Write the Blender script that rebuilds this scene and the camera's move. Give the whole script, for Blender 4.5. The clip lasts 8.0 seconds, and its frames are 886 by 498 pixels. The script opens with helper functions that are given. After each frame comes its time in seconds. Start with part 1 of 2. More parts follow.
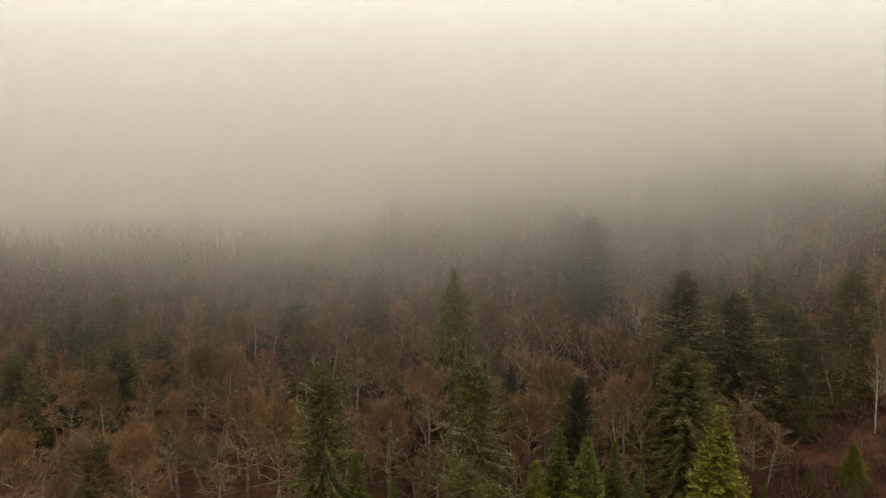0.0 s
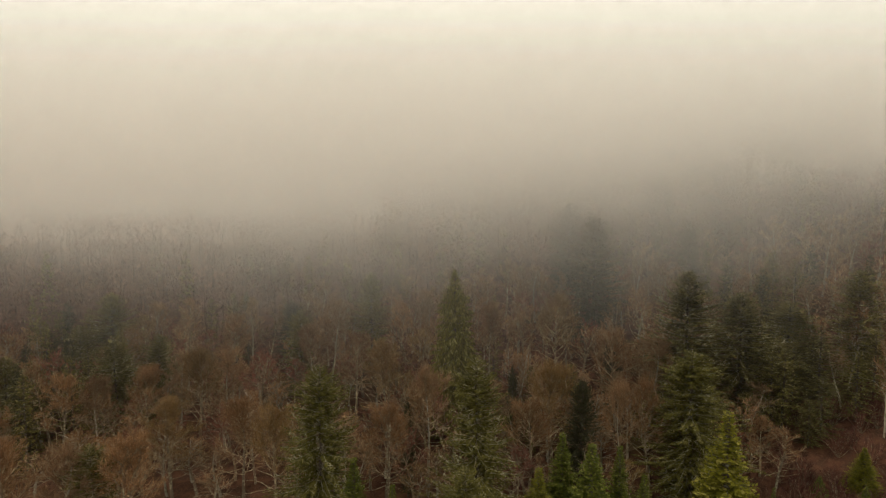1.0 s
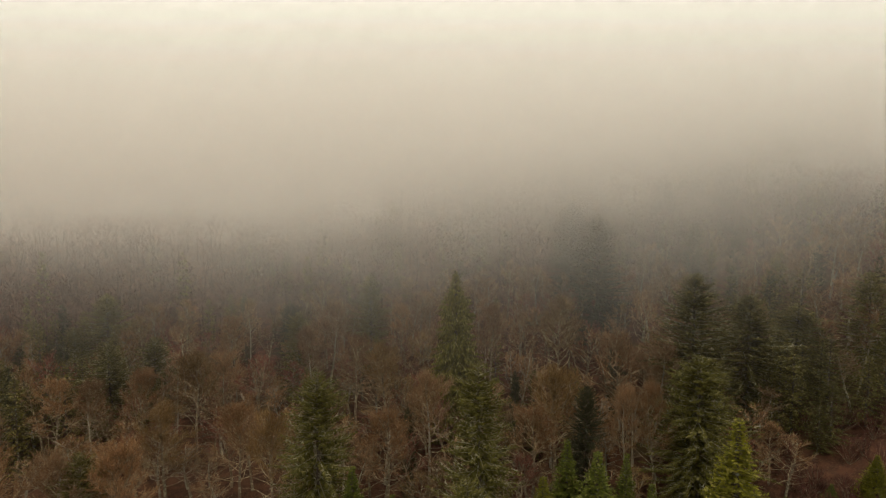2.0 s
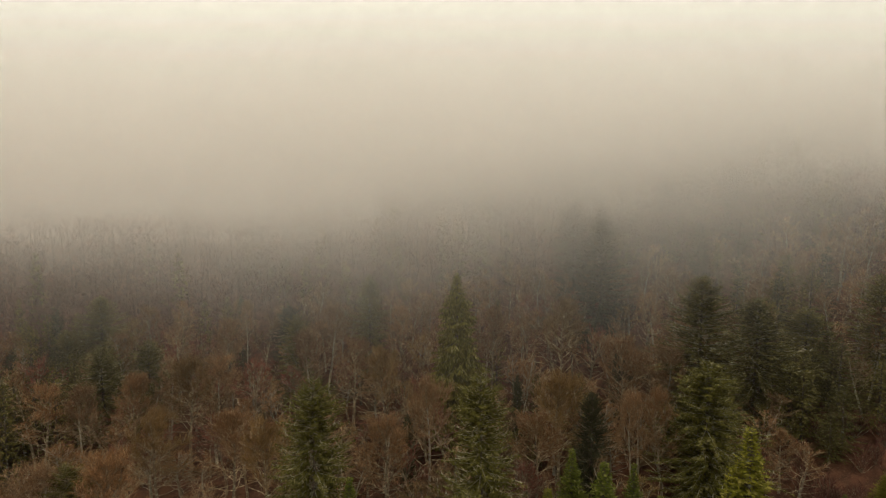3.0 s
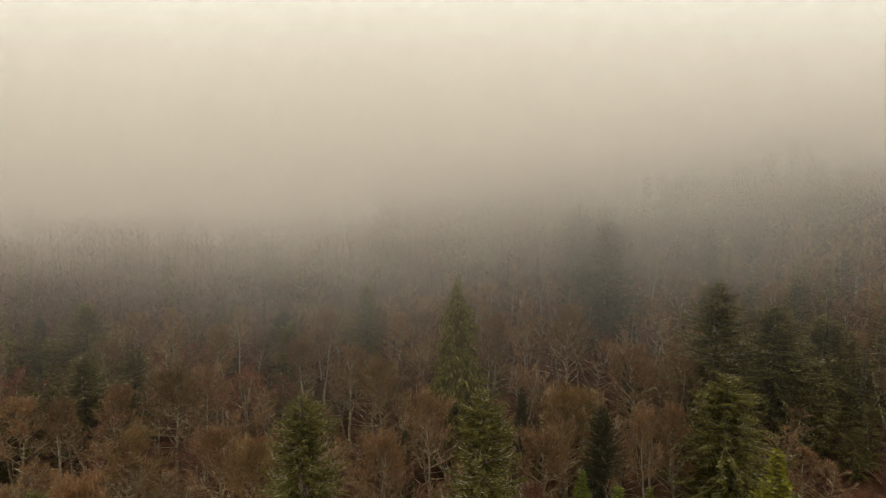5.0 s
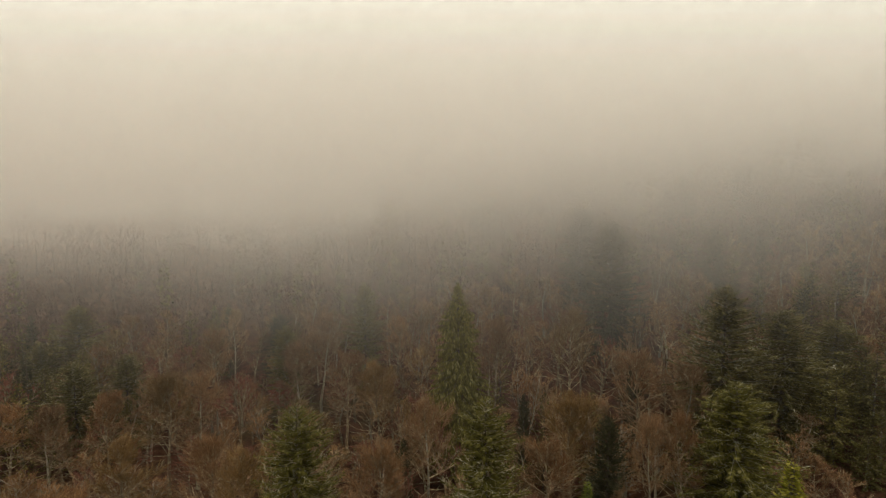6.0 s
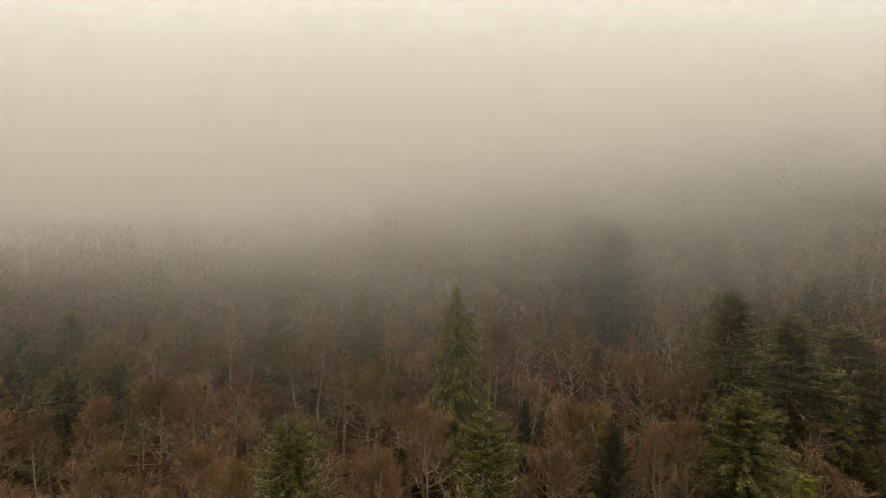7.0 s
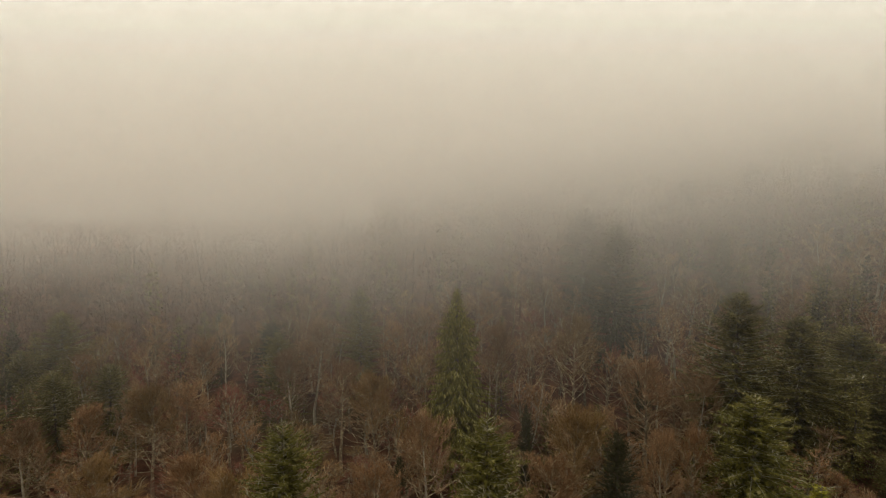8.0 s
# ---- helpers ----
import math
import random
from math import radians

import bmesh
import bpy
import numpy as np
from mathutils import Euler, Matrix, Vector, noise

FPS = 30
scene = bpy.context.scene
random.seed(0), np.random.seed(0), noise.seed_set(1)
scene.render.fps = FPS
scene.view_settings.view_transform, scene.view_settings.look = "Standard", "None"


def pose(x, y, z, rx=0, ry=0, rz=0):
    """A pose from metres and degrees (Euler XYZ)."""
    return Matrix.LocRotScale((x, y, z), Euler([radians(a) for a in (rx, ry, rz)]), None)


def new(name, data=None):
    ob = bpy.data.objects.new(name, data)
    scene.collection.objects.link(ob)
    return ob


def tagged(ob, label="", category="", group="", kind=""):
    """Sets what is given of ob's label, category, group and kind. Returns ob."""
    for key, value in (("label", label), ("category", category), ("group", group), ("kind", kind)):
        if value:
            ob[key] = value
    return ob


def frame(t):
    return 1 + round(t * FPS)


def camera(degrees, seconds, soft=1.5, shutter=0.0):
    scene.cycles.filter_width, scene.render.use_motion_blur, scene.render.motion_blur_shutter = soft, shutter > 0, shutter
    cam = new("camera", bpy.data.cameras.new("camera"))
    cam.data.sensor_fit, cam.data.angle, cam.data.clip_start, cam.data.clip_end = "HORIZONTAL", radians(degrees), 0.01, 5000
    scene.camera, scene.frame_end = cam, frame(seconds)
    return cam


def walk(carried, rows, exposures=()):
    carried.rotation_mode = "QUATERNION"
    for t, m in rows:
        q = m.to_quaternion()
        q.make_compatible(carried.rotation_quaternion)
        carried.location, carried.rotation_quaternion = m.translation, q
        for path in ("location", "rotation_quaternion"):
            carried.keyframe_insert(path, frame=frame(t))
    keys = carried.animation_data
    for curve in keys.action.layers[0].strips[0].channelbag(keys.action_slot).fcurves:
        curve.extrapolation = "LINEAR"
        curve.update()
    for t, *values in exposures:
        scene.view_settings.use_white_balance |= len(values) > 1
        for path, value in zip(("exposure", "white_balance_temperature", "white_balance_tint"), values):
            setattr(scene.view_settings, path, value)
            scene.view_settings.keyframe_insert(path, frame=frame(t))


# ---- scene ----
cam = camera(85.6, 8.0, soft=1.25)
METRES, EYE, TILT, LEAN, TURN = 18.0, 52.0, -4.0, 0.0, 0.0
ROWS = [
    (0.0, 0.0, 0.0, 0.0, 0.0, 0.0, -0.0),
    (0.5, -0.001, 0.0496, 0.004, -0.0, -0.02, -0.01),
    (1.0, -0.0015, 0.101, 0.0092, 0.0, -0.01, 0.01),
    (1.5, -0.0051, 0.1555, 0.017, 0.02, -0.03, 0.01),
    (3.0, -0.0147, 0.3491, 0.0498, 0.04, -0.1, -0.03),
    (3.5, -0.0166, 0.4154, 0.0588, 0.03, -0.08, -0.03),
    (4.0, -0.0188, 0.4838, 0.0686, 0.01, -0.08, -0.03),
    (4.5, -0.0205, 0.5528, 0.0785, -0.01, -0.05, -0.03),
    (6.0, -0.0225, 0.7524, 0.1044, -0.05, 0.16, -0.02),
    (6.5, -0.0214, 0.8145, 0.1106, -0.09, 0.21, -0.01),
    (7.0, -0.019, 0.8755, 0.1175, -0.13, 0.26, 0.0),
    (7.5, -0.0189, 0.9341, 0.1243, -0.16, 0.28, 0.01),
    (8.0, -0.0171, 0.9905, 0.1295, -0.2, 0.35, 0.03),
]
walk(cam, [(t, pose(0, 0, EYE, TILT, LEAN, TURN) @ pose(METRES * x, METRES * y, METRES * z, 90 + pitch, roll, yaw)) for t, x, y, z, yaw, pitch, roll in ROWS])

# ---- world and light ----
SUN_UP, SUN_ROUND = radians(38), radians(-35)
world = bpy.data.worlds.new("overcast")
scene.world = world
world.use_nodes = True
wt = world.node_tree
wt.nodes.clear()


def wire(tree, kind, inputs=()):
    """A node of a kind, with its inputs (values or sockets) set."""
    n = tree.nodes.new(kind)
    for k, v in dict(inputs).items():
        if isinstance(v, bpy.types.NodeSocket):
            tree.links.new(v, n.inputs[k])
        else:
            n.inputs[k].default_value = v
    return n


def calc(tree, op, a, b=0.0, clamp=False):
    n = wire(tree, "ShaderNodeMath", {0: a, 1: b})
    n.operation, n.use_clamp = op, clamp
    return n.outputs[0]


def ramp(tree, v, a, b, c=0.0, d=1.0, smooth=True):
    n = wire(tree, "ShaderNodeMapRange", {0: v, 1: a, 2: b, 3: c, 4: d})
    n.interpolation_type = "SMOOTHSTEP" if smooth else "LINEAR"
    return n.outputs[0]


def blend(tree, f, a, b, how="MIX"):
    n = tree.nodes.new("ShaderNodeMix")
    n.data_type, n.blend_type = "RGBA", how
    for i, v in ((0, f), (6, a), (7, b)):
        if isinstance(v, bpy.types.NodeSocket):
            tree.links.new(v, n.inputs[i])
        else:
            n.inputs[i].default_value = v
    return n.outputs[2]


# an overcast sky, darkest at the horizon, with a little clear sky behind it
sky = wire(wt, "ShaderNodeTexSky")
sky.sky_type, sky.sun_disc, sky.sun_elevation, sky.sun_rotation = "NISHITA", False, SUN_UP, SUN_ROUND
up = wire(wt, "ShaderNodeSeparateXYZ", {0: wire(wt, "ShaderNodeTexCoord").outputs["Generated"]}).outputs[2]
cloud = wire(wt, "ShaderNodeBackground", {0: (1.0, 0.953, 0.785, 1),
             1: calc(wt, "ADD", ramp(wt, up, -0.02, 0.42, 0.62, 1.23), ramp(wt, up, 0.45, 1.0, 0.0, 0.25))})
clear = wire(wt, "ShaderNodeBackground", {0: sky.outputs[0], 1: 0.1})
both = wire(wt, "ShaderNodeMixShader", {0: 0.95, 1: clear.outputs[0], 2: cloud.outputs[0]})
wire(wt, "ShaderNodeOutputWorld", {0: both.outputs[0]})

sun = new("sun", bpy.data.lights.new("sun", "SUN"))
sun.data.energy, sun.data.angle, sun.data.color = 0.5, radians(20), (1.0, 0.93, 0.8)
sun.matrix_world = pose(0, 0, 200, 90 - math.degrees(SUN_UP), 0, 180 - math.degrees(SUN_ROUND))
scene.cycles.transparent_max_bounces = 64
# the fog: density at 50 m above the valley, the height over which it grows e-fold, the most, and how far its base climbs to the east
FOG_DENSE, FOG_DEEP, FOG_MOST, FOG_LIFT = 0.0155, 12.5, 0.051, 0.015


# ---- materials ----
def material(name, rough=0.85):
    m = bpy.data.materials.new(name)
    m.use_nodes = True
    t = m.node_tree
    bsdf = t.nodes["Principled BSDF"]
    bsdf.inputs["Roughness"].default_value = rough
    bsdf.inputs["Specular IOR Level"].default_value = 0.2
    return m, t, bsdf


def noise_of(t, scale, detail=4.0, coord="Object", seed=0.0):
    co = wire(t, "ShaderNodeTexCoord").outputs[coord]
    if seed:
        co = wire(t, "ShaderNodeVectorMath", {0: co, 1: (seed, seed * 1.7, 0)}).outputs[0]
    return wire(t, "ShaderNodeTexNoise", {"Vector": co, "Scale": scale, "Detail": detail}).outputs[0]


def bark_material(name, dark, light, lichen, amount):
    m, t, b = material(name, 0.9)
    grain = noise_of(t, 9.0, 6)
    spots = ramp(t, noise_of(t, 1.7, 5, seed=7), 0.62 - amount, 0.68 - amount)
    col = blend(t, spots, blend(t, grain, dark, light), lichen)
    tone = wire(t, "ShaderNodeObjectInfo").outputs["Random"]
    col = blend(t, 1.0, col, blend(t, tone, (0.75, 0.75, 0.78, 1), (1.2, 1.15, 1.1, 1)), "MULTIPLY")
    t.links.new(col, b.inputs["Base Color"])
    bump = wire(t, "ShaderNodeBump", {"Strength": 0.5, "Distance": 0.05, "Height": grain})
    t.links.new(bump.outputs[0], b.inputs["Normal"])
    return m


def spray_material(name, a, b_, tip, tips, spread=0.5, through_light=0.0):
    """Twigs or needles: every piece its own tone between a and b_, a share of them (tips) paler, every tree its own tone."""
    m, t, b = material(name, 0.8)
    isle = wire(t, "ShaderNodeNewGeometry").outputs["Random Per Island"]
    col = blend(t, isle, a, b_)
    pale = ramp(t, calc(t, "FRACT", calc(t, "MULTIPLY", isle, 37.0)), 1.0 - tips, 1.0 - tips + 0.02)
    col = blend(t, pale, col, tip)
    tone = wire(t, "ShaderNodeObjectInfo").outputs["Random"]
    lo, hi = 1 - spread * 0.5, 1 + spread * 0.5
    col = blend(t, 1.0, col, blend(t, tone, (lo, lo * 0.97, lo * 0.95, 1), (hi * 1.04, hi, hi * 0.94, 1)), "MULTIPLY")
    t.links.new(col, b.inputs["Base Color"])
    if through_light:
        out = t.nodes["Material Output"]
        tr = wire(t, "ShaderNodeBsdfTranslucent", {0: col})
        mix = wire(t, "ShaderNodeMixShader", {0: through_light, 1: b.outputs[0], 2: tr.outputs[0]})
        t.links.new(mix.outputs[0], out.inputs[0])
    return m


BARK_BEECH = bark_material("beech bark", (0.12, 0.088, 0.06, 1), (0.27, 0.205, 0.14, 1), (0.36, 0.32, 0.22, 1), 0.10)
BARK_LICHEN = bark_material("lichened fir bark", (0.18, 0.155, 0.10, 1), (0.36, 0.325, 0.22, 1), (0.46, 0.44, 0.32, 1), 0.12)
BARK_LIMB = bark_material("pale beech limbs", (0.14, 0.096, 0.058, 1), (0.29, 0.213, 0.137, 1), (0.38, 0.32, 0.21, 1), 0.12)
# far wood's bark: a darker, evener copy with the fog's shade in its colour
BARK_FAR_SHADED = bark_material("brown bark", (0.085, 0.05, 0.041, 1), (0.13, 0.08, 0.063, 1), (0.15, 0.10, 0.075, 1), 0.05)
BARK_PALE = bark_material("pale bark", (0.26, 0.23, 0.18, 1), (0.42, 0.38, 0.31, 1), (0.20, 0.19, 0.12, 1), 0.08)
BARK_FIR = bark_material("fir bark", (0.06, 0.048, 0.038, 1), (0.13, 0.105, 0.085, 1), (0.22, 0.23, 0.17, 1), 0.06)
TWIG_TAN = spray_material("tan twigs", (0.10, 0.051, 0.025, 1), (0.295, 0.161, 0.079, 1), (0.42, 0.275, 0.152, 1), 0.15)
TWIG_GREY = spray_material("lichen-grey twigs", (0.12, 0.066, 0.036, 1), (0.29, 0.173, 0.094, 1), (0.40, 0.28, 0.168, 1), 0.15)
TWIG_RED = spray_material("red-brown twigs", (0.10, 0.038, 0.028, 1), (0.23, 0.088, 0.062, 1), (0.27, 0.14, 0.10, 1), 0.08)
TWIG_OLIVE = spray_material("mossy twigs", (0.09, 0.053, 0.022, 1), (0.24, 0.15, 0.064, 1), (0.34, 0.235, 0.12, 1), 0.12)
# purple-brown as budding beech, darkened and evened to carry the fog's shade
TWIG_FAR_SHADED = spray_material("brown twigs", (0.105, 0.057, 0.048, 1), (0.15, 0.085, 0.068, 1), (0.18, 0.11, 0.086, 1), 0.1, 0.3)
NEEDLE_FIR = spray_material("fir needles", (0.053, 0.047, 0.014, 1), (0.16, 0.137, 0.038, 1), (0.25, 0.215, 0.095, 1), 0.10, 0.4, 0.2)
NEEDLE_BRIGHT = spray_material("lichened fir needles", (0.048, 0.046, 0.010, 1), (0.15, 0.135, 0.028, 1), (0.25, 0.225, 0.095, 1), 0.10, 0.3, 0.2)
NEEDLE_DARK = spray_material("dark fir needles", (0.028, 0.028, 0.014, 1), (0.068, 0.064, 0.028, 1), (0.10, 0.095, 0.045, 1), 0.05, 0.4, 0.15)
NEEDLE_YOUNG = spray_material("young spruce needles", (0.045, 0.058, 0.010, 1), (0.13, 0.148, 0.020, 1), (0.22, 0.225, 0.06, 1), 0.12, 0.5, 0.25)
NEEDLE_GOLD = spray_material("golden spruce needles", (0.085, 0.084, 0.009, 1), (0.22, 0.21, 0.02, 1), (0.29, 0.265, 0.06, 1), 0.12, 0.3, 0.25)
NEEDLE_SPRUCE = spray_material("spruce needles", (0.088, 0.080, 0.018, 1), (0.205, 0.18, 0.042, 1), (0.32, 0.29, 0.12, 1), 0.1, 0.3, 0.2)
TWIG_SHRUB = spray_material("shrub twigs", (0.06, 0.024, 0.019, 1), (0.15, 0.060, 0.044, 1), (0.20, 0.11, 0.08, 1), 0.1)


def litter_material():
    m, t, b = material("beech leaf litter", 0.95)
    co = "Object"
    big, mid, fine = noise_of(t, 0.05, 3, co), noise_of(t, 0.6, 5, co, 3), noise_of(t, 5.0, 6, co, 9)
    col = blend(t, ramp(t, mid, 0.35, 0.65), (0.055, 0.025, 0.016, 1), (0.115, 0.049, 0.028, 1))
    col = blend(t, ramp(t, fine, 0.5, 0.7), col, (0.16, 0.082, 0.047, 1))
    col = blend(t, ramp(t, big, 0.55, 0.7), col, (0.10, 0.075, 0.035, 1))
    t.links.new(col, b.inputs["Base Color"])
    bump = wire(t, "ShaderNodeBump", {"Strength": 0.8, "Distance": 0.15, "Height": fine})
    t.links.new(bump.outputs[0], b.inputs["Normal"])
    return m


VEIL_STEP = 6.0


def fog_material():
    """Fog droplets: light scatters forward and back; thin among the first trees, denser uphill and upwards, with ragged wisps."""
    m = bpy.data.materials.new("fog")
    m.use_nodes = True
    t = m.node_tree
    t.nodes.clear()
    place = wire(t, "ShaderNodeNewGeometry").outputs["Position"]
    x, y, z = wire(t, "ShaderNodeSeparateXYZ", {0: place}).outputs[:3]
    n1 = wire(t, "ShaderNodeTexNoise", {"Vector": place, "Scale": 0.016, "Detail": 2.0}).outputs[0]
    flat = wire(t, "ShaderNodeVectorMath", {0: place, 1: (0.45, 0.45, 1.3)})
    flat.operation = "MULTIPLY"
    n2 = wire(t, "ShaderNodeTexNoise", {"Vector": flat.outputs[0], "Scale": 0.06, "Detail": 3.0}).outputs[0]
    swell = calc(t, "ADD", calc(t, "MULTIPLY", calc(t, "SUBTRACT", n1, 0.5), 34.0), calc(t, "MULTIPLY", calc(t, "SUBTRACT", n2, 0.5), 20.0))
    lift = calc(t, "MULTIPLY", calc(t, "MAXIMUM", x, 0.0), FOG_LIFT)
    rise = calc(t, "SUBTRACT", calc(t, "ADD", z, swell), calc(t, "ADD", lift, 50.0))
    haze = calc(t, "MULTIPLY", calc(t, "POWER", 2.71828, calc(t, "DIVIDE", rise, FOG_DEEP)), FOG_DENSE)
    dens = calc(t, "DIVIDE", calc(t, "MULTIPLY", haze, FOG_MOST), calc(t, "ADD", haze, FOG_MOST))
    dens = calc(t, "MULTIPLY", dens, calc(t, "MULTIPLY", ramp(t, y, 76.0, 104.0), ramp(t, y, 110.0, 190.0, 1.0, 1.4)))
    dens = calc(t, "MULTIPLY", dens, ramp(t, z, 68.0, 118.0, 1.0, 0.0))
    alpha = calc(t, "SUBTRACT", 1.0, calc(t, "POWER", 2.71828, calc(t, "MULTIPLY", dens, -VEIL_STEP)))
    col = (0.968, 0.940, 0.908, 1)
    back, fore = wire(t, "ShaderNodeBsdfDiffuse", {0: col}), wire(t, "ShaderNodeBsdfTranslucent", {0: col})
    drops = wire(t, "ShaderNodeMixShader", {0: 0.5, 1: back.outputs[0], 2: fore.outputs[0]})
    air = wire(t, "ShaderNodeBsdfTransparent")
    mix = wire(t, "ShaderNodeMixShader", {0: alpha, 1: air.outputs[0], 2: drops.outputs[0]})
    wire(t, "ShaderNodeOutputMaterial", {0: mix.outputs[0]})
    return m


# ---- mesh helpers ----
class Shape:
    """Collects the corners and faces of one mesh."""

    def __init__(self):
        self.v, self.f = [], []

    def tube(self, points, radii, sides=5):
        start = len(self.v)
        for i, p in enumerate(points):
            d = (points[min(i + 1, len(points) - 1)] - points[max(i - 1, 0)]).normalized()
            a = d.orthogonal().normalized()
            b = d.cross(a)
            for k in range(sides):
                w = 2 * math.pi * k / sides
                self.v.append(p + (a * math.cos(w) + b * math.sin(w)) * radii[i])
        for i in range(len(points) - 1):
            for k in range(sides):
                a0, a1 = start + i * sides + k, start + i * sides + (k + 1) % sides
                self.f.append((a0, a1, a1 + sides, a0 + sides))
        self.f.append(tuple(start + (len(points) - 1) * sides + k for k in range(sides)))

    def spike(self, p, q, side, width):
        """A tapered twig from p to q."""
        s = len(self.v)
        self.v += [p - side * width * 0.5, p + side * width * 0.5, q]
        self.f.append((s, s + 1, s + 2))

    def ribbon(self, points, width, rng):
        """A thin crooked twig through the points, tapering to its end."""
        s, last = len(self.v), len(points) - 1
        for i, p in enumerate(points):
            d = (points[min(i + 1, last)] - points[max(i - 1, 0)]).normalized()
            side = d.cross(Vector((rng.gauss(0, 0.4), rng.gauss(0, 0.4), 1))).normalized() * width * (0.5 - 0.36 * i / last)
            self.v += [p - side, p + side]
        self.f += [(s + 2 * i, s + 2 * i + 1, s + 2 * i + 3, s + 2 * i + 2) for i in range(last)]

    def frond(self, p, q, side, width, sag):
        """A pointed needle spray from p to q, folded along its middle."""
        s = len(self.v)
        mid = p.lerp(q, 0.45)
        self.v += [p, mid - side * width * 0.5 + sag, q, mid + side * width * 0.5 + sag]
        self.f += [(s, s + 1, s + 2), (s, s + 2, s + 3)]

    def mesh(self, name, mat, smooth=False):
        me = bpy.data.meshes.new(name)
        me.from_pydata([tuple(p) for p in self.v], [], self.f)
        me.materials.append(mat)
        if smooth:
            me.shade_smooth()
        return me


def bend(p, d, length, n, rng, wander, lift):
    """Points of a wandering limb from p along d."""
    out, d = [p.copy()], d.normalized()
    for _ in range(n):
        d = (d + Vector((rng.gauss(0, wander), rng.gauss(0, wander), rng.gauss(0, wander) + lift))).normalized()
        out.append(out[-1] + d * (length / n))
    return out


def along(points, s):
    f = min(max(s, 0), 0.999) * (len(points) - 1)
    i = int(f)
    return points[i].lerp(points[i + 1], f - i), (points[i + 1] - points[i]).normalized()


def spread_dir(d, angle, turn):
    a = d.orthogonal().normalized()
    b = d.cross(a)
    return d * math.cos(angle) + (a * math.cos(turn) + b * math.sin(turn)) * math.sin(angle)


def bare_tree(seed, fine=1.0, low=0.46, slim=1.0, thick=1.0):
    """A leafless broadleaf tree 24 m high with a crown 9 m across: trunk, rising limbs and a mist of fine twigs in a rounded crown."""
    rng = random.Random(seed)
    trunk, limbs, twigs = Shape(), Shape(), Shape()
    top = 24.0
    stem = bend(Vector((0, 0, -0.6)), Vector((rng.gauss(0, 0.03), rng.gauss(0, 0.03), 1)), top * 0.88, 10, rng, 0.045, 0.06)
    trunk.tube(stem, [0.30 * slim * (1 - 0.92 * i / 10) + 0.03 for i in range(11)], 7)
    mid, wide, tall = top * (0.5 + 0.5 * low) + rng.uniform(-0.5, 0.5), 4.9 * slim, top * (0.5 - 0.5 * low) + 0.3
    lobes = [rng.uniform(0, 6.28) for _ in range(4)]

    def inside(p):
        a = math.atan2(p.y, p.x)
        r = wide * (1 + 0.13 * math.sin(2 * a + lobes[0]) + 0.12 * math.sin(3 * a + lobes[1] + p.z * 0.25) + 0.10 * math.sin(5 * a + lobes[2] + p.z * 0.6))
        return (p.x ** 2 + p.y ** 2) / r ** 2 + ((p.z - mid) / tall) ** 2 < 1.0

    wood = max(fine, 0.4)
    n_limb = int(24 * (0.4 + 0.6 * fine))
    for i in range(n_limb):
        u = (i + rng.random()) / n_limb
        s = low * 0.8 + (0.98 - low * 0.8) * u
        p, d = along(stem, s)
        turn = i * 2.4 + rng.gauss(0, 0.4)
        tilt = radians((78 - 52 * u) * (1.0 if slim == 1.0 else 0.7) + rng.gauss(0, 9))
        reach = slim * (6.2 * math.sin(math.pi * (0.30 + 0.60 * u)) ** 0.7 + 0.6) * rng.uniform(0.75, 1.15)
        out = Vector((math.cos(turn) * math.sin(tilt), math.sin(turn) * math.sin(tilt), math.cos(tilt)))
        limb = bend(p, out, reach, 4, rng, 0.19, 0.08)
        limbs.tube(limb, [0.08 * slim ** 2 * (1 - 0.82 * k / 4) * (1.15 - 0.5 * u) + 0.012 for k in range(5)], 3)
        n_b = max(3, int((5 + 1.5 * reach) * (0.35 + 0.65 * fine)))
        for j in range(n_b):
            sb = 0.2 + 0.8 * (j + rng.random()) / n_b
            pb, db = along(limb, sb)
            away = (pb - Vector((0, 0, mid - 3))).normalized()
            bd = (spread_dir(db, radians(rng.uniform(25, 65)), rng.uniform(0, 6.28)) + away * 0.45).normalized()
            bl = rng.uniform(1.2, 2.3) * (1.15 - 0.35 * sb)
            branch = bend(pb, bd, bl, 2, rng, 0.28, 0.12)
            if not inside(branch[1]):
                continue
            limbs.ribbon(branch, 0.11 / wood ** 0.5, rng)
            limbs.spike(pb, branch[2], bd.orthogonal().normalized(), 0.09 / wood ** 0.5)
            n_t = max(2, int((8 + rng.random() * 5) * fine))
            for k in range(n_t):
                pt, dt = along(branch, 0.1 + 0.9 * (k + rng.random()) / n_t)
                td = (spread_dir(dt, radians(rng.uniform(12, 48)), rng.uniform(0, 6.28)) + away * 0.55).normalized()
                q = pt + td * rng.uniform(0.7, 1.5)
                if not inside(q):
                    continue
                side = td.cross(Vector((rng.gauss(0, 1), rng.gauss(0, 1), rng.gauss(0, 1)))).normalized()
                twigs.spike(pt, q, side, thick * rng.uniform(0.05, 0.07) / wood)
                for _ in range(2 if fine > 0.5 else 1):
                    pp = pt.lerp(q, rng.uniform(0.15, 0.8))
                    t2 = (spread_dir(td, radians(rng.uniform(20, 45)), rng.uniform(0, 6.28)) + Vector((0, 0, 0.15))).normalized()
                    s2 = t2.cross(Vector((rng.gauss(0, 1), rng.gauss(0, 1), rng.gauss(0, 1)))).normalized()
                    twigs.spike(pp, pp + t2 * rng.uniform(0.45, 0.9), s2, thick * rng.uniform(0.04, 0.058) / wood)
    return trunk, limbs, twigs


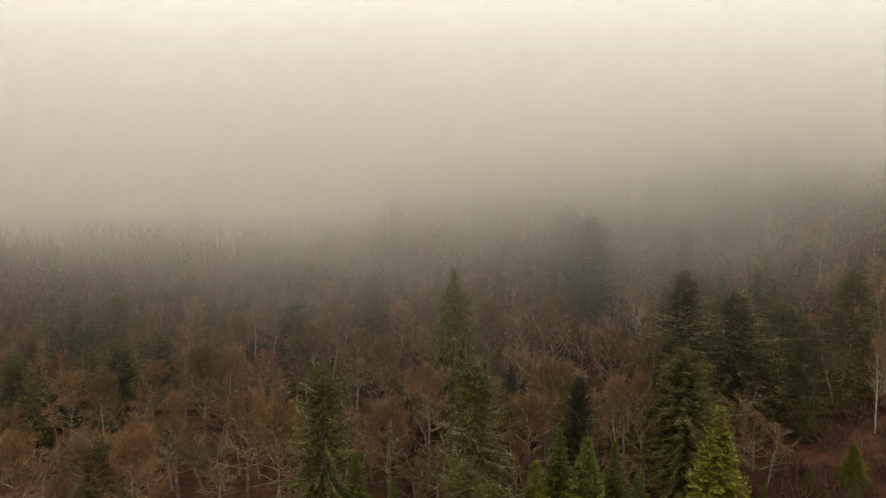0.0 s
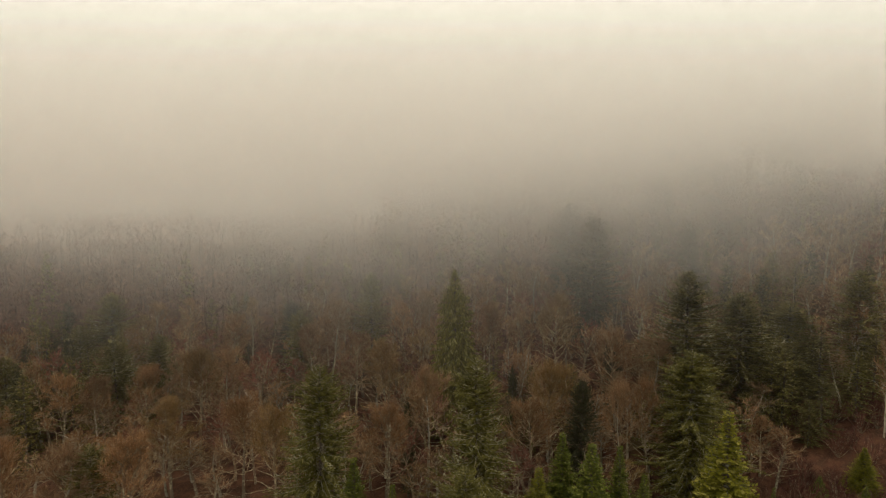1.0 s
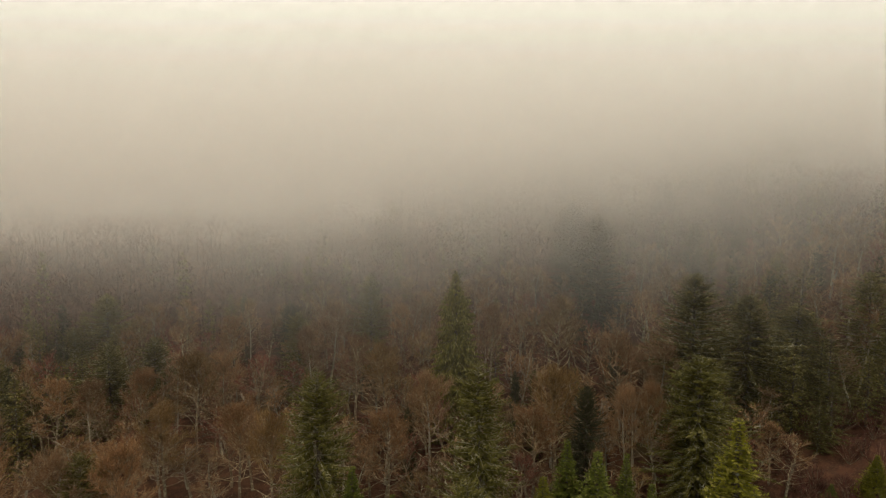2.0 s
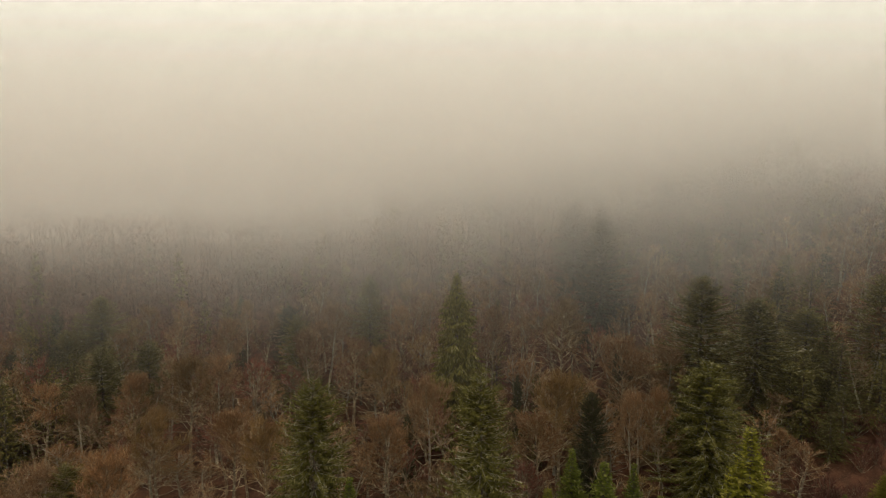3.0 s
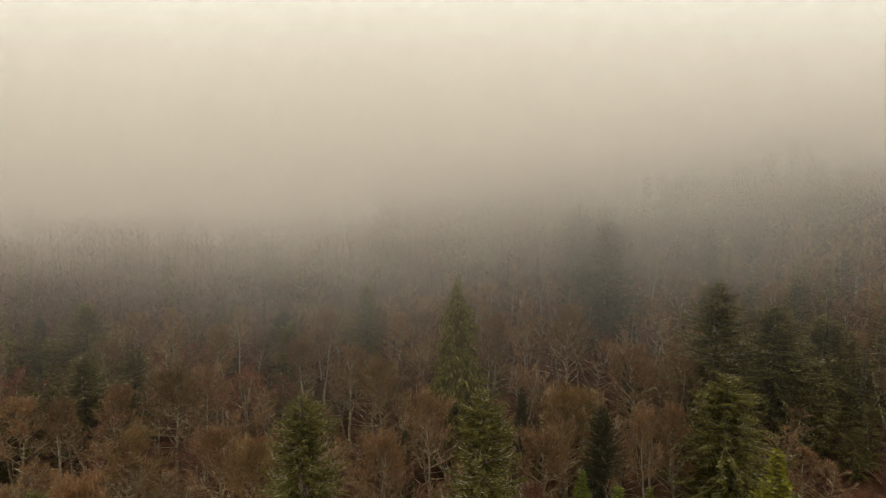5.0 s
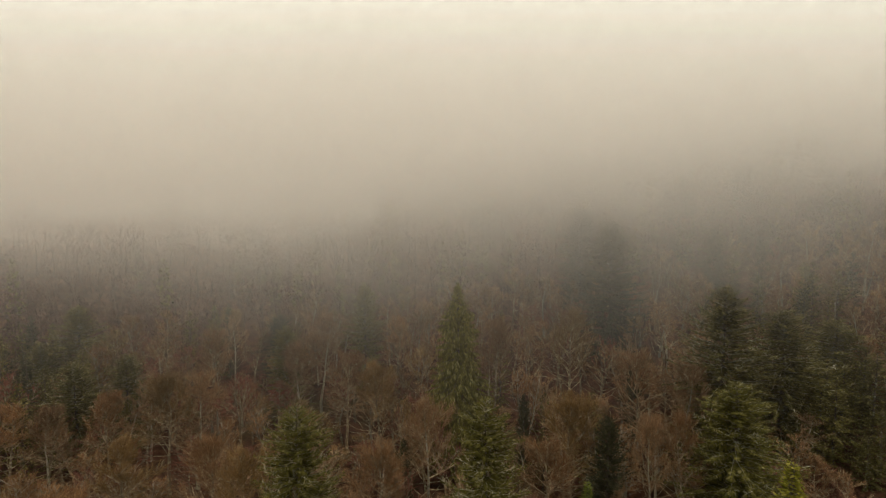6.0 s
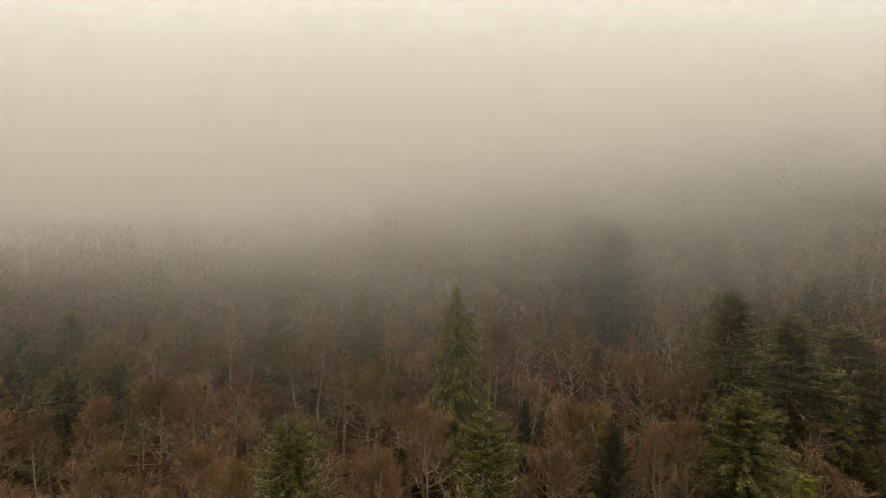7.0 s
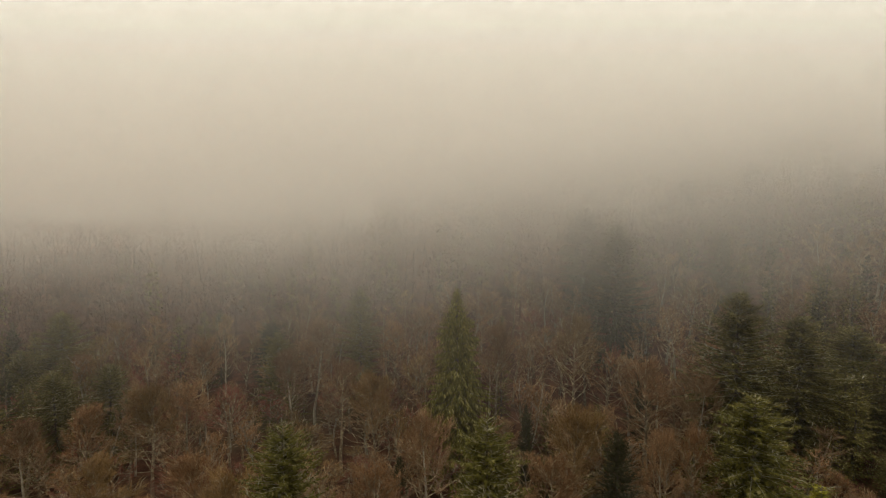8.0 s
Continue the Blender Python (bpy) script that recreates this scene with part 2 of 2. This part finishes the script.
def conifer(seed, form="fir", fine=1.0):
    """A conifer 24 m high and 8 m across (a fir 12 m): trunk, branches in uneven whorls, flat or hanging needle sprays."""
    rng = random.Random(seed)
    trunk, limbs, sprays = Shape(), Shape(), Shape()
    top = 24.0
    stem = [Vector((rng.gauss(0, 0.04), rng.gauss(0, 0.04), -0.6 + (top + 0.3) * i / 8)) for i in range(9)]
    trunk.tube(stem, [0.36 * (1 - i / 8) ** 0.9 + 0.02 for i in range(9)], 8)
    base = {"fir": 0.08, "young": 0.03, "spruce": 0.12}[form]
    z = top * base
    while z < top - 0.25:
        u = (z / top - base) / (1 - base)
        if form == "fir":
            prof = min(1.0, (1.4 + 0.08 * (seed % 4)) * (1 - u) ** 0.6) * (0.93 + 0.07 * math.sin(u * 23 + seed)) * (0.8 + 0.2 * min(1, (u + 0.1) * 4))
        elif form == "young":
            prof = (1 - u) ** 0.8
        else:
            prof = min(1.0, 1.2 * (1 - u) ** 0.72) * (0.9 + 0.1 * math.sin(u * 17 + seed))
        n = (6 if u < 0.85 else 5) + (2 if form == "young" else 0)
        start = rng.uniform(0, 6.28)
        for k in range(n):
            if form != "young" and rng.random() < 0.10:
                continue
            turn = start + 6.283 * k / n + rng.gauss(0, 0.22)
            lobe = 1 + 0.16 * math.sin(2 * turn + u * 9 + seed) if form == "fir" else 1.0
            reach = max(0.35, (6.0 if form == "fir" else 4.0) * prof * lobe * (rng.uniform(0.62, 1.15) if form == "fir" else rng.uniform(0.7, 1.1)))
            slope = {"fir": -0.18 + 0.75 * u ** 2, "young": 0.1 + 0.5 * u, "spruce": -0.35 + 0.9 * u ** 2}[form] + rng.gauss(0, 0.08)
            out = Vector((math.cos(turn), math.sin(turn), slope)).normalized()
            p = Vector((0, 0, z + rng.gauss(0, 0.12)))
            dt0 = out.cross(Vector((0, 0, 1))).normalized()
            limb = bend(p, out, reach, 4, rng, 0.06, -0.03 if form == "spruce" else 0.045)
            limbs.spike(p, limb[4], dt0, 0.10)
            limbs.spike(p, limb[4], Vector((0, 0, 1)), 0.08)
            if form == "fir" and fine > 1.4 and u < 0.75 and rng.random() < 0.7:
                for _ in range(3):
                    pl, dl = along(limb, rng.uniform(0.35, 0.95))
                    go = (dl + dt0 * rng.uniform(-1.2, 1.2) + Vector((0, 0, rng.uniform(-0.2, 0.7)))).normalized()
                    limbs.ribbon(bend(pl + Vector((0, 0, 0.10)), go, rng.uniform(0.5, 1.15), 3, rng, 0.32, 0.05), 0.085, rng)
            n_s = max(2, int(reach / (0.30 if form == "fir" else 0.36) * fine))
            for j in range(n_s):
                s = 0.16 + 0.84 * (j + rng.random() * 0.8) / n_s
                pt, dt = along(limb, s)
                flat = dt.cross(Vector((0, 0, 1))).normalized()
                for half_side in (-1, 1):
                    ln = (0.32 + 0.55 * (1 - s)) * min(1.0, 0.45 + reach / 4) * rng.uniform(0.8, 1.3) / fine ** 0.3
                    if form == "spruce":
                        go = (dt * 0.35 + flat * half_side * 0.45 + Vector((0, 0, -0.95))).normalized()
                        ln *= 1.5
                    else:
                        go = (dt * 0.85 + flat * half_side * rng.uniform(0.6, 1.0) + Vector((0, 0, rng.gauss(-0.22, 0.38)))).normalized()
                    side = go.cross(Vector((rng.gauss(0, 0.5), rng.gauss(0, 0.5), 1))).normalized()
                    sprays.frond(pt, pt + go * ln, side, {"spruce": 0.6, "fir": 0.72, "young": 0.85}[form] * ln * rng.uniform(0.42, 0.66) / fine ** 0.3, Vector((0, 0, -0.05)))
        z += rng.uniform(0.42, 0.62) * (1.0 if u < 0.7 else 0.75) / max(fine, 0.6)
    for k in range(5):
        p = Vector((0, 0, top - 1.2 + 0.25 * k))
        sprays.frond(p, Vector((rng.gauss(0, 0.12), rng.gauss(0, 0.12), top + 0.1 * k - 0.3)), Vector((math.cos(k), math.sin(k), 0)), 0.22, Vector())
    return trunk, limbs, sprays


# ---- terrain ----
def soft(v, s):
    return s * math.log1p(math.exp(min(v / s, 40.0))) if v < 40 * s else v


def ground_height(x, y):
    """A valley floor that climbs to a steep wooded slope ahead, steeper still to the east."""
    yy, xx = min(y, 215.0), max(min(x, 110.0), -260.0)
    east = 0.5 + 0.5 * max(0.0, min(1.0, (x + 75) / 75))
    h = 0.05 * soft(yy - 75, 8) + 0.32 * east * soft(yy - 112, 9) + 0.26 * soft(yy - 152, 12)
    h += 0.26 * soft(xx - 35 + 0.6 * (min(y, 175.0) - 85), 7)
    h += max(0.0, min(y, 200.0) - 120) * 0.06 * noise.noise(Vector((x * 0.022, 0.4, 7.3)))
    return h + 0.5 * noise.noise(Vector((x * 0.05, y * 0.05, 0.3)))


def build_ground():
    xs = sorted({-3000, -1500, -800, -500, 500, 800, 1500, 3000, *range(-360, 361, 6)})
    ys = sorted({-3000, -1500, -700, -300, 700, 1200, 2000, 3000, *range(-120, 441, 6)})
    verts = [(x, y, ground_height(x, y)) for y in ys for x in xs]
    w = len(xs)
    faces = [(j * w + i, j * w + i + 1, (j + 1) * w + i + 1, (j + 1) * w + i) for j in range(len(ys) - 1) for i in range(w - 1)]
    me = bpy.data.meshes.new("ground")
    me.from_pydata(verts, [], faces)
    me.shade_smooth()
    me.materials.append(litter_material())
    return tagged(new("ground", me), "red-brown leaf litter on a rising forest floor", "forest floor", kind="structure")


build_ground()


def build_fog():
    """The fog bank: thin layers, one behind another, from the first rows of trees to the top of the slope."""
    verts, faces = [], []
    for k in range(29):
        y0 = 80 + VEIL_STEP * k
        half = 1.2 * y0 + 60
        nx, nz, start = 40, 9, len(verts)
        for j in range(nz + 1):
            for i in range(nx + 1):
                x = -half + 2 * half * i / nx
                z = -2 + 130 * (j / nz) ** 1.2
                verts.append((x, y0 + 2.4 * noise.noise(Vector((x * 0.02, z * 0.03, k * 0.7))), z))
        faces += [(start + j * (nx + 1) + i, start + j * (nx + 1) + i + 1, start + (j + 1) * (nx + 1) + i + 1, start + (j + 1) * (nx + 1) + i)
                  for j in range(nz) for i in range(nx)]
    me = bpy.data.meshes.new("fog_bank")
    me.from_pydata(verts, [], faces)
    me.shade_smooth()
    me.materials.append(fog_material())
    return tagged(new("fog_bank", me), "cream-grey fog hanging over the wooded slope", "fog", kind="stuff")


build_fog()


# ---- trees ----
def part(name, me, parent, label=""):
    ob = new(name, me)
    ob.parent = parent
    return tagged(ob, label)


def family(kind, shapes, mats, names):
    """The meshes of one tree form, ready to share."""
    return [[s.mesh(kind + "_" + n, m, n == "trunk") for s, m, n in zip(sh, mats, names)] for sh in shapes]


BARE = ("trunk", "branchwork", "crown")
GREEN = ("trunk", "branchwork", "foliage")
bare_shapes = [bare_tree(i + 1, 0.66) for i in range(5)]
near_shapes = [bare_tree(i + 11, 1.4) for i in range(5)]
slim_shapes = [bare_tree(i + 20, 0.9, 0.36, 0.7) for i in range(2)]
fir_shapes = [conifer(i + 31, "fir", 1.6) for i in range(4)]
plain_fir_shapes = [conifer(i + 36, "fir", 0.6) for i in range(3)]
young_shapes = [conifer(i + 41, "young", 1.15) for i in range(2)]
spruce_shapes = [conifer(51, "spruce", 2.6)]

TREES = {
    "tan": (family("beech", bare_shapes, (BARK_BEECH, BARK_LIMB, TWIG_TAN), BARE), 9.0, "beech", "bare tan-twigged beech standing in leaf litter"),
    "grey": (family("beech", bare_shapes, (BARK_PALE, BARK_LIMB, TWIG_GREY), BARE), 9.0, "beech", "bare beech with pale lichen-grey twigs and limbs"),
    "red": (family("beech", bare_shapes, (BARK_BEECH, BARK_BEECH, TWIG_RED), BARE), 9.0, "beech", "bare beech with red-brown twigs and buds"),
    "olive": (family("beech", bare_shapes, (BARK_BEECH, BARK_BEECH, TWIG_OLIVE), BARE), 9.0, "beech", "bare beech with mossy olive-brown twigs"),
    "near_tan": (family("beech", near_shapes, (BARK_BEECH, BARK_LIMB, TWIG_TAN), BARE), 9.0, "beech", "broad bare tan-twigged beech standing in leaf litter"),
    "near_grey": (family("beech", near_shapes, (BARK_PALE, BARK_LIMB, TWIG_GREY), BARE), 9.0, "beech", "broad bare beech with pale lichen-grey twigs"),
    "near_olive": (family("beech", near_shapes, (BARK_BEECH, BARK_LIMB, TWIG_OLIVE), BARE), 9.0, "beech", "broad bare beech with mossy olive-brown twigs"),
    "slim": (family("beech", slim_shapes, (BARK_PALE, BARK_PALE, TWIG_TAN), BARE), 7.0, "slim_tree", "slim bare tree with a tall pale trunk"),
    "fir": (family("fir", fir_shapes, (BARK_FIR, BARK_LICHEN, NEEDLE_FIR), GREEN), 8.0, "fir", "tall green silver fir with lichen-flecked branches"),
    "bright": (family("fir", fir_shapes, (BARK_FIR, BARK_LICHEN, NEEDLE_BRIGHT), GREEN), 8.0, "fir", "olive-green silver fir hung with pale lichen"),
    "dark": (family("fir", fir_shapes, (BARK_FIR, BARK_FIR, NEEDLE_DARK), GREEN), 8.0, "fir", "dark green fir among bare beeches"),
    "filler": (family("fir", plain_fir_shapes, (BARK_FIR, BARK_FIR, NEEDLE_FIR), GREEN), 8.0, "fir", "green fir among bare beeches"),
    "filler_dark": (family("fir", plain_fir_shapes, (BARK_FIR, BARK_FIR, NEEDLE_DARK), GREEN), 8.0, "fir", "dark green fir among bare beeches"),
    "young": (family("spruce", young_shapes, (BARK_FIR, BARK_FIR, NEEDLE_YOUNG), GREEN), 8.0, "young_spruce", "young yellow-green spruce with dense pointed crown"),
    "gold": (family("spruce", young_shapes, (BARK_FIR, BARK_FIR, NEEDLE_GOLD), GREEN), 8.0, "young_spruce", "young golden-green spruce with dense pointed crown"),
    "spruce": (family("spruce", spruce_shapes, (BARK_FIR, BARK_FIR, NEEDLE_SPRUCE), GREEN), 8.0, "spruce", "tall yellow-green spruce with hanging branchlets"),
}
pick = random.Random(5)
taken = []


def plant(kind, x, y, height, width, label="", form=None):
    forms, across, name, text = TREES[kind]
    me = pick.choice(forms) if form is None else forms[form]
    ob = new(name)
    k = {"fir": 1.0, "bright": 1.0, "dark": 0.9, "young": 1.75 if height > 12 else 0.95, "gold": 1.6 if height > 12 else 0.95, "spruce": 1.5, "slim": 0.9, "filler": 0.9, "filler_dark": 0.9}.get(kind, 1.0) * width / across
    sway = 1.2 if name in ("beech", "slim_tree") else 0.3
    ob.matrix_world = pose(x, y, ground_height(x, y), pick.gauss(0, sway), pick.gauss(0, sway), pick.uniform(0, 360)) @ Matrix.Diagonal((k, k, height / 24.0, 1))
    tagged(ob, label or text, "tree", group="bare trees" if name in ("beech", "slim_tree") else "conifers")
    for m, n in zip(me, BARE if name in ("beech", "slim_tree") else GREEN):
        part(n, m, ob)
    taken.append((x, y, width * 0.5))


# firs, dark firs, young spruces, beeches: place, height of the tip over the valley floor, crown width
FIRS = [
    (5.0, 68.7, 31.6, 10.0), (-18.1, 69.6, 30.5, 10.0), (47.8, 94.4, 41.2, 12.5), (60.5, 97.5, 36.4, 12.0), (73.4, 101.9, 33.8, 12.5), (41.6, 80.5, 29.4, 12.5),
    (85.0, 98.5, 41.0, 9.0), (-87.5, 126.7, 31.5, 11.0), (-36.6, 122.6, 28.0, 9.0), (-19.2, 129.2, 36.8, 9.0), (2.8, 58.0, 21.4, 7.0), (40.0, 127.5, 51.5, 13.5),
    (37.7, 145.2, 56.0, 13.5), (66.5, 131.2, 50.5, 8.0), (86.4, 152.5, 69.0, 13.0), (67.0, 150.0, 64.5, 9.5), (125.0, 158.0, 67.0, 11.0), (111.0, 153.0, 69.0, 8.0),
]
DARK = [
    (23.3, 80.2, 24.4, 6.0), (-92.2, 100.2, 22.4, 8.5), (-84.7, 98.2, 22.2, 7.5), (-73.1, 106.3, 24.2, 9.0), (-66.0, 111.3, 24.5, 9.0), (-47.2, 64.0, 21.5, 7.0),
    (-42.0, 134.0, 28.0, 9.5), (-89.9, 118.4, 25.1, 7.0), (37.5, 107.0, 26.5, 5.0),
]
YOUNG = [
    (39.8, 66.8, 24.8, 9.5), (21.2, 67.9, 19.6, 7.5), (25.9, 69.8, 18.2, 5.0), (27.9, 65.7, 16.2, 5.0), (13.2, 65.7, 17.2, 7.0), (-6.7, 63.7, 16.0, 4.5),
    (-12.4, 65.8, 18.5, 6.0), (67.1, 75.6, 15.1, 7.5), (60.0, 75.3, 10.6, 5.0), (47.2, 67.5, 13.3, 4.5), (62.1, 69.4, 12.4, 5.0), (18.5, 73.8, 18.3, 6.0),
]
BEECHES = [
    (-73.8, 91.1, 22.1, 9.0), (-67.3, 92.1, 21.4, 7.0), (-59.8, 96.2, 22.3, 8.0), (-50.6, 98.4, 25.4, 10.0), (-56.2, 61.2, 23.9, 9.0), (-50.5, 61.2, 23.1, 9.0),
    (-42.4, 64.1, 23.0, 9.0), (-46.3, 80.5, 21.6, 9.5), (-54.2, 123.5, 27.5, 8.0), (-31.0, 113.5, 26.8, 10.0), (-20.2, 109.5, 26.0, 10.0), (-12.3, 103.4, 26.0, 9.0),
    (-40.4, 106.2, 22.9, 9.0), (-48.0, 105.3, 23.7, 9.0), (-34.5, 81.5, 21.5, 9.0), (-26.6, 75.2, 23.1, 8.0), (-9.6, 79.1, 22.3, 8.0), (-2.8, 86.4, 25.6, 9.0),
    (14.6, 81.5, 22.1, 9.0), (19.4, 84.5, 26.9, 11.0), (34.8, 99.7, 30.2, 9.0), (31.0, 82.0, 24.0, 6.5), (36.0, 82.4, 25.0, 7.0), (26.7, 113.9, 34.0, 10.0),
    (10.6, 115.1, 31.8, 9.0), (-28.5, 121.9, 31.8, 10.0), (-12.0, 125.9, 30.0, 9.0), (-58.6, 142.6, 28.5, 9.0), (56.0, 83.5, 17.0, 5.5), (41.0, 95.0, 29.5, 9.0),
]


def plant_to(kind, x, y, tip, width, form=None):
    plant(kind, x, y, tip - ground_height(x, y), width, form=form)


plant_to("spruce", 2.8, 103.0, 40.6, 11.5)
for i, row in enumerate(FIRS):
    plant_to("bright" if i in (0, 1, 5, 10) else "dark" if 10 < i else "fir", *row, form=(1, 2, 3, 0)[i % 4])
for i, row in enumerate(DARK):
    plant_to("dark" if i in (0, 6, 8) else "fir" if i in (1, 3, 4, 5, 7) else "filler", *row)
for i, row in enumerate(YOUNG):
    plant_to("gold" if i in (0, 4, 7) else "young", *row)
for i, row in enumerate(BEECHES):
    plant_to("red" if i == 12 else ("near_tan", "near_grey", "near_tan", "near_olive")[i % 4], *row)
plant("red", -86, 108, 20.5, 10)
plant("dark", -6.4, 85.9, 18, 3.2)
plant("dark", 14.3, 98, 19, 3.6)
for row in ((57, 101, 17, 6), (68, 97, 16, 6), (76, 98.5, 15, 5.5), (51, 90, 15, 5), (66, 92.5, 16, 6.5), (74, 94, 17, 6.5), (84, 93, 14, 6), (70, 88, 12, 6), (78, 90, 13, 6), (64, 93, 15, 7), (71, 97, 15, 7), (67, 87, 9, 5)):
    plant("filler", *row)
listed = list(taken)

for row in ((82.8, 97.5, 21, 7), (86.5, 98.5, 22, 7), (79, 85, 19, 5)):
    plant("slim", *row)

# the rest of the wood, by chance, closing up between those
spots = []


def open_view(x, y):
    """Whether no tree of the lists stands close behind: in front of those grow younger ones only."""
    return all(not (2 < b - y < 24 and abs(x - a) < 5) for a, b, w in listed)


def free(x, y, gap):
    return all((x - a) ** 2 + (y - b) ** 2 > (gap + 0.35 * w) ** 2 for a, b, w in taken)


for _ in range(8000):
    y = pick.uniform(70, 212)
    x = pick.uniform(-1.0, 1.0) * (0.98 * y + 14)
    if y < 73 + 0.1 * abs(x) or 56 < x < 96 and y < 92:
        continue
    if free(x, y, 2.7 if y < 150 else 3.6):
        spots.append((x, y))
        taken.append((x, y, 4.0))
spots.sort(key=lambda s: s[1] + abs(s[0]) * 0.15)
NEAR = 400
for x, y in spots[:NEAR]:
    if y < 86 and pick.random() < 0.2:
        continue
    patch = noise.noise(Vector((x * 0.03, y * 0.03, 5)))
    roll = pick.random() + patch * 0.5 + (0.25 if x > 40 and y > 85 else 0) + (0.35 if x < -55 and y > 88 else 0) - 0.1
    if roll > 1.0:
        plant("filler" if pick.random() < 0.75 else "filler_dark", x, y, pick.uniform(17, 25), pick.uniform(4.5, 6.5))
    else:
        kind = pick.choice(("tan", "tan", "grey", "grey", "red", "olive", "slim" if x < 45 else "tan"))
        plant(kind, x, y, pick.uniform(15, 22) if y > 84 and open_view(x, y) else pick.uniform(10, 16), pick.uniform(6.5, 9.5))


def shrub(seed):
    """A many-stemmed bare shrub 4 m high."""
    rng = random.Random(seed)
    stems, twigs = Shape(), Shape()
    for i in range(16):
        turn, tilt = i * 2.4, radians(rng.uniform(4, 42))
        out = Vector((math.cos(turn) * math.sin(tilt), math.sin(turn) * math.sin(tilt), math.cos(tilt)))
        stem = bend(Vector((0, 0, -0.2)), out, rng.uniform(2.6, 4.2), 4, rng, 0.12, 0.05)
        stems.tube(stem, [0.04, 0.034, 0.026, 0.016, 0.006], 3)
        for k in range(34):
            p, d = along(stem, 0.2 + 0.8 * rng.random())
            go = (spread_dir(d, radians(rng.uniform(15, 60)), rng.uniform(0, 6.28)) + Vector((0, 0, 0.2))).normalized()
            side = go.cross(Vector((rng.gauss(0, 1), rng.gauss(0, 1), rng.gauss(0, 1)))).normalized()
            twigs.spike(p, p + go * rng.uniform(0.4, 1.1), side, rng.uniform(0.04, 0.075))
    return stems, twigs


shrub_forms = family("shrub", [shrub(i + 61) for i in range(3)], (BARK_BEECH, TWIG_SHRUB), ("branchwork", "crown"))
for _ in range(1500):
    x, y = pick.uniform(46, 112), pick.uniform(62, 104)
    if len([1 for a in taken if a[2] == 1.21]) > 170:
        break
    if free(x, y, 1.2):
        ob = new("shrub")
        ob.matrix_world = pose(x, y, ground_height(x, y), 0, 0, pick.uniform(0, 360)) @ Matrix.Scale(pick.uniform(0.8, 1.5), 4)
        tagged(ob, "bare red-brown shrub on the open slope", "shrub", group="shrubs on the slope")
        for m, n in zip(pick.choice(shrub_forms), ("branchwork", "crown")):
            part(n, m, ob)
        taken.append((x, y, 1.21))


def joined(name, shapes, mat, places, label):
    """Many trees as one mesh."""
    vs, fs, slots, n = [], [], [], 0
    arrays = []
    for sh in shapes:
        v = np.array([tuple(p) for s in sh for p in s.v])
        f, o, slot = [], 0, []
        for n_part, s in enumerate(sh):
            for q in s.f:
                for k in range(1, len(q) - 1):
                    f.append((q[0] + o, q[k] + o, q[k + 1] + o))
                    slot.append(0 if n_part < 2 else 1)
            o += len(s.v)
        arrays.append((v, np.array(f), np.array(slot)))
    for x, y, hgt, wid in places:
        v, f, slot = arrays[pick.randrange(len(arrays))]
        slots.append(slot)
        a = pick.uniform(0, 6.28)
        c, s = math.cos(a) * wid, math.sin(a) * wid
        w = np.stack((v[:, 0] * c - v[:, 1] * s + x, v[:, 0] * s + v[:, 1] * c + y, v[:, 2] * hgt + ground_height(x, y)), 1)
        vs.append(w)
        fs.append(f + n)
        n += len(w)
    me = bpy.data.meshes.new(name)
    v, f = np.concatenate(vs), np.concatenate(fs)
    me.vertices.add(len(v))
    me.vertices.foreach_set("co", v.ravel())
    me.loops.add(len(f) * 3)
    me.loops.foreach_set("vertex_index", f.ravel())
    me.polygons.add(len(f))
    me.polygons.foreach_set("loop_start", np.arange(0, len(f) * 3, 3))
    me.polygons.foreach_set("material_index", np.concatenate(slots).astype(np.int32))
    me.update(calc_edges=True)
    me.materials.append(BARK_FAR_SHADED)
    me.materials.append(mat)
    return tagged(new(name, me), label, "forest", kind="stuff")


far = spots[NEAR:]
green = [(x, y, pick.uniform(0.75, 1.3), pick.uniform(0.6, 0.85)) for x, y in far if pick.random() < 0.2 + 0.0015 * x]
bare = [(x, y, pick.uniform(0.65, 1.0), pick.uniform(0.95, 1.3)) for x, y in far if pick.random() < 0.88]
joined("far_bare_wood", [bare_tree(i + 71, 0.2, 0.3, 1.0, 2.2) for i in range(4)], TWIG_FAR_SHADED, bare, "bare brown beech wood fading into fog")
joined("far_fir_wood", [conifer(i + 81, "fir", 0.26) for i in range(3)], NEEDLE_FIR, green, "dark firs fading into fog")
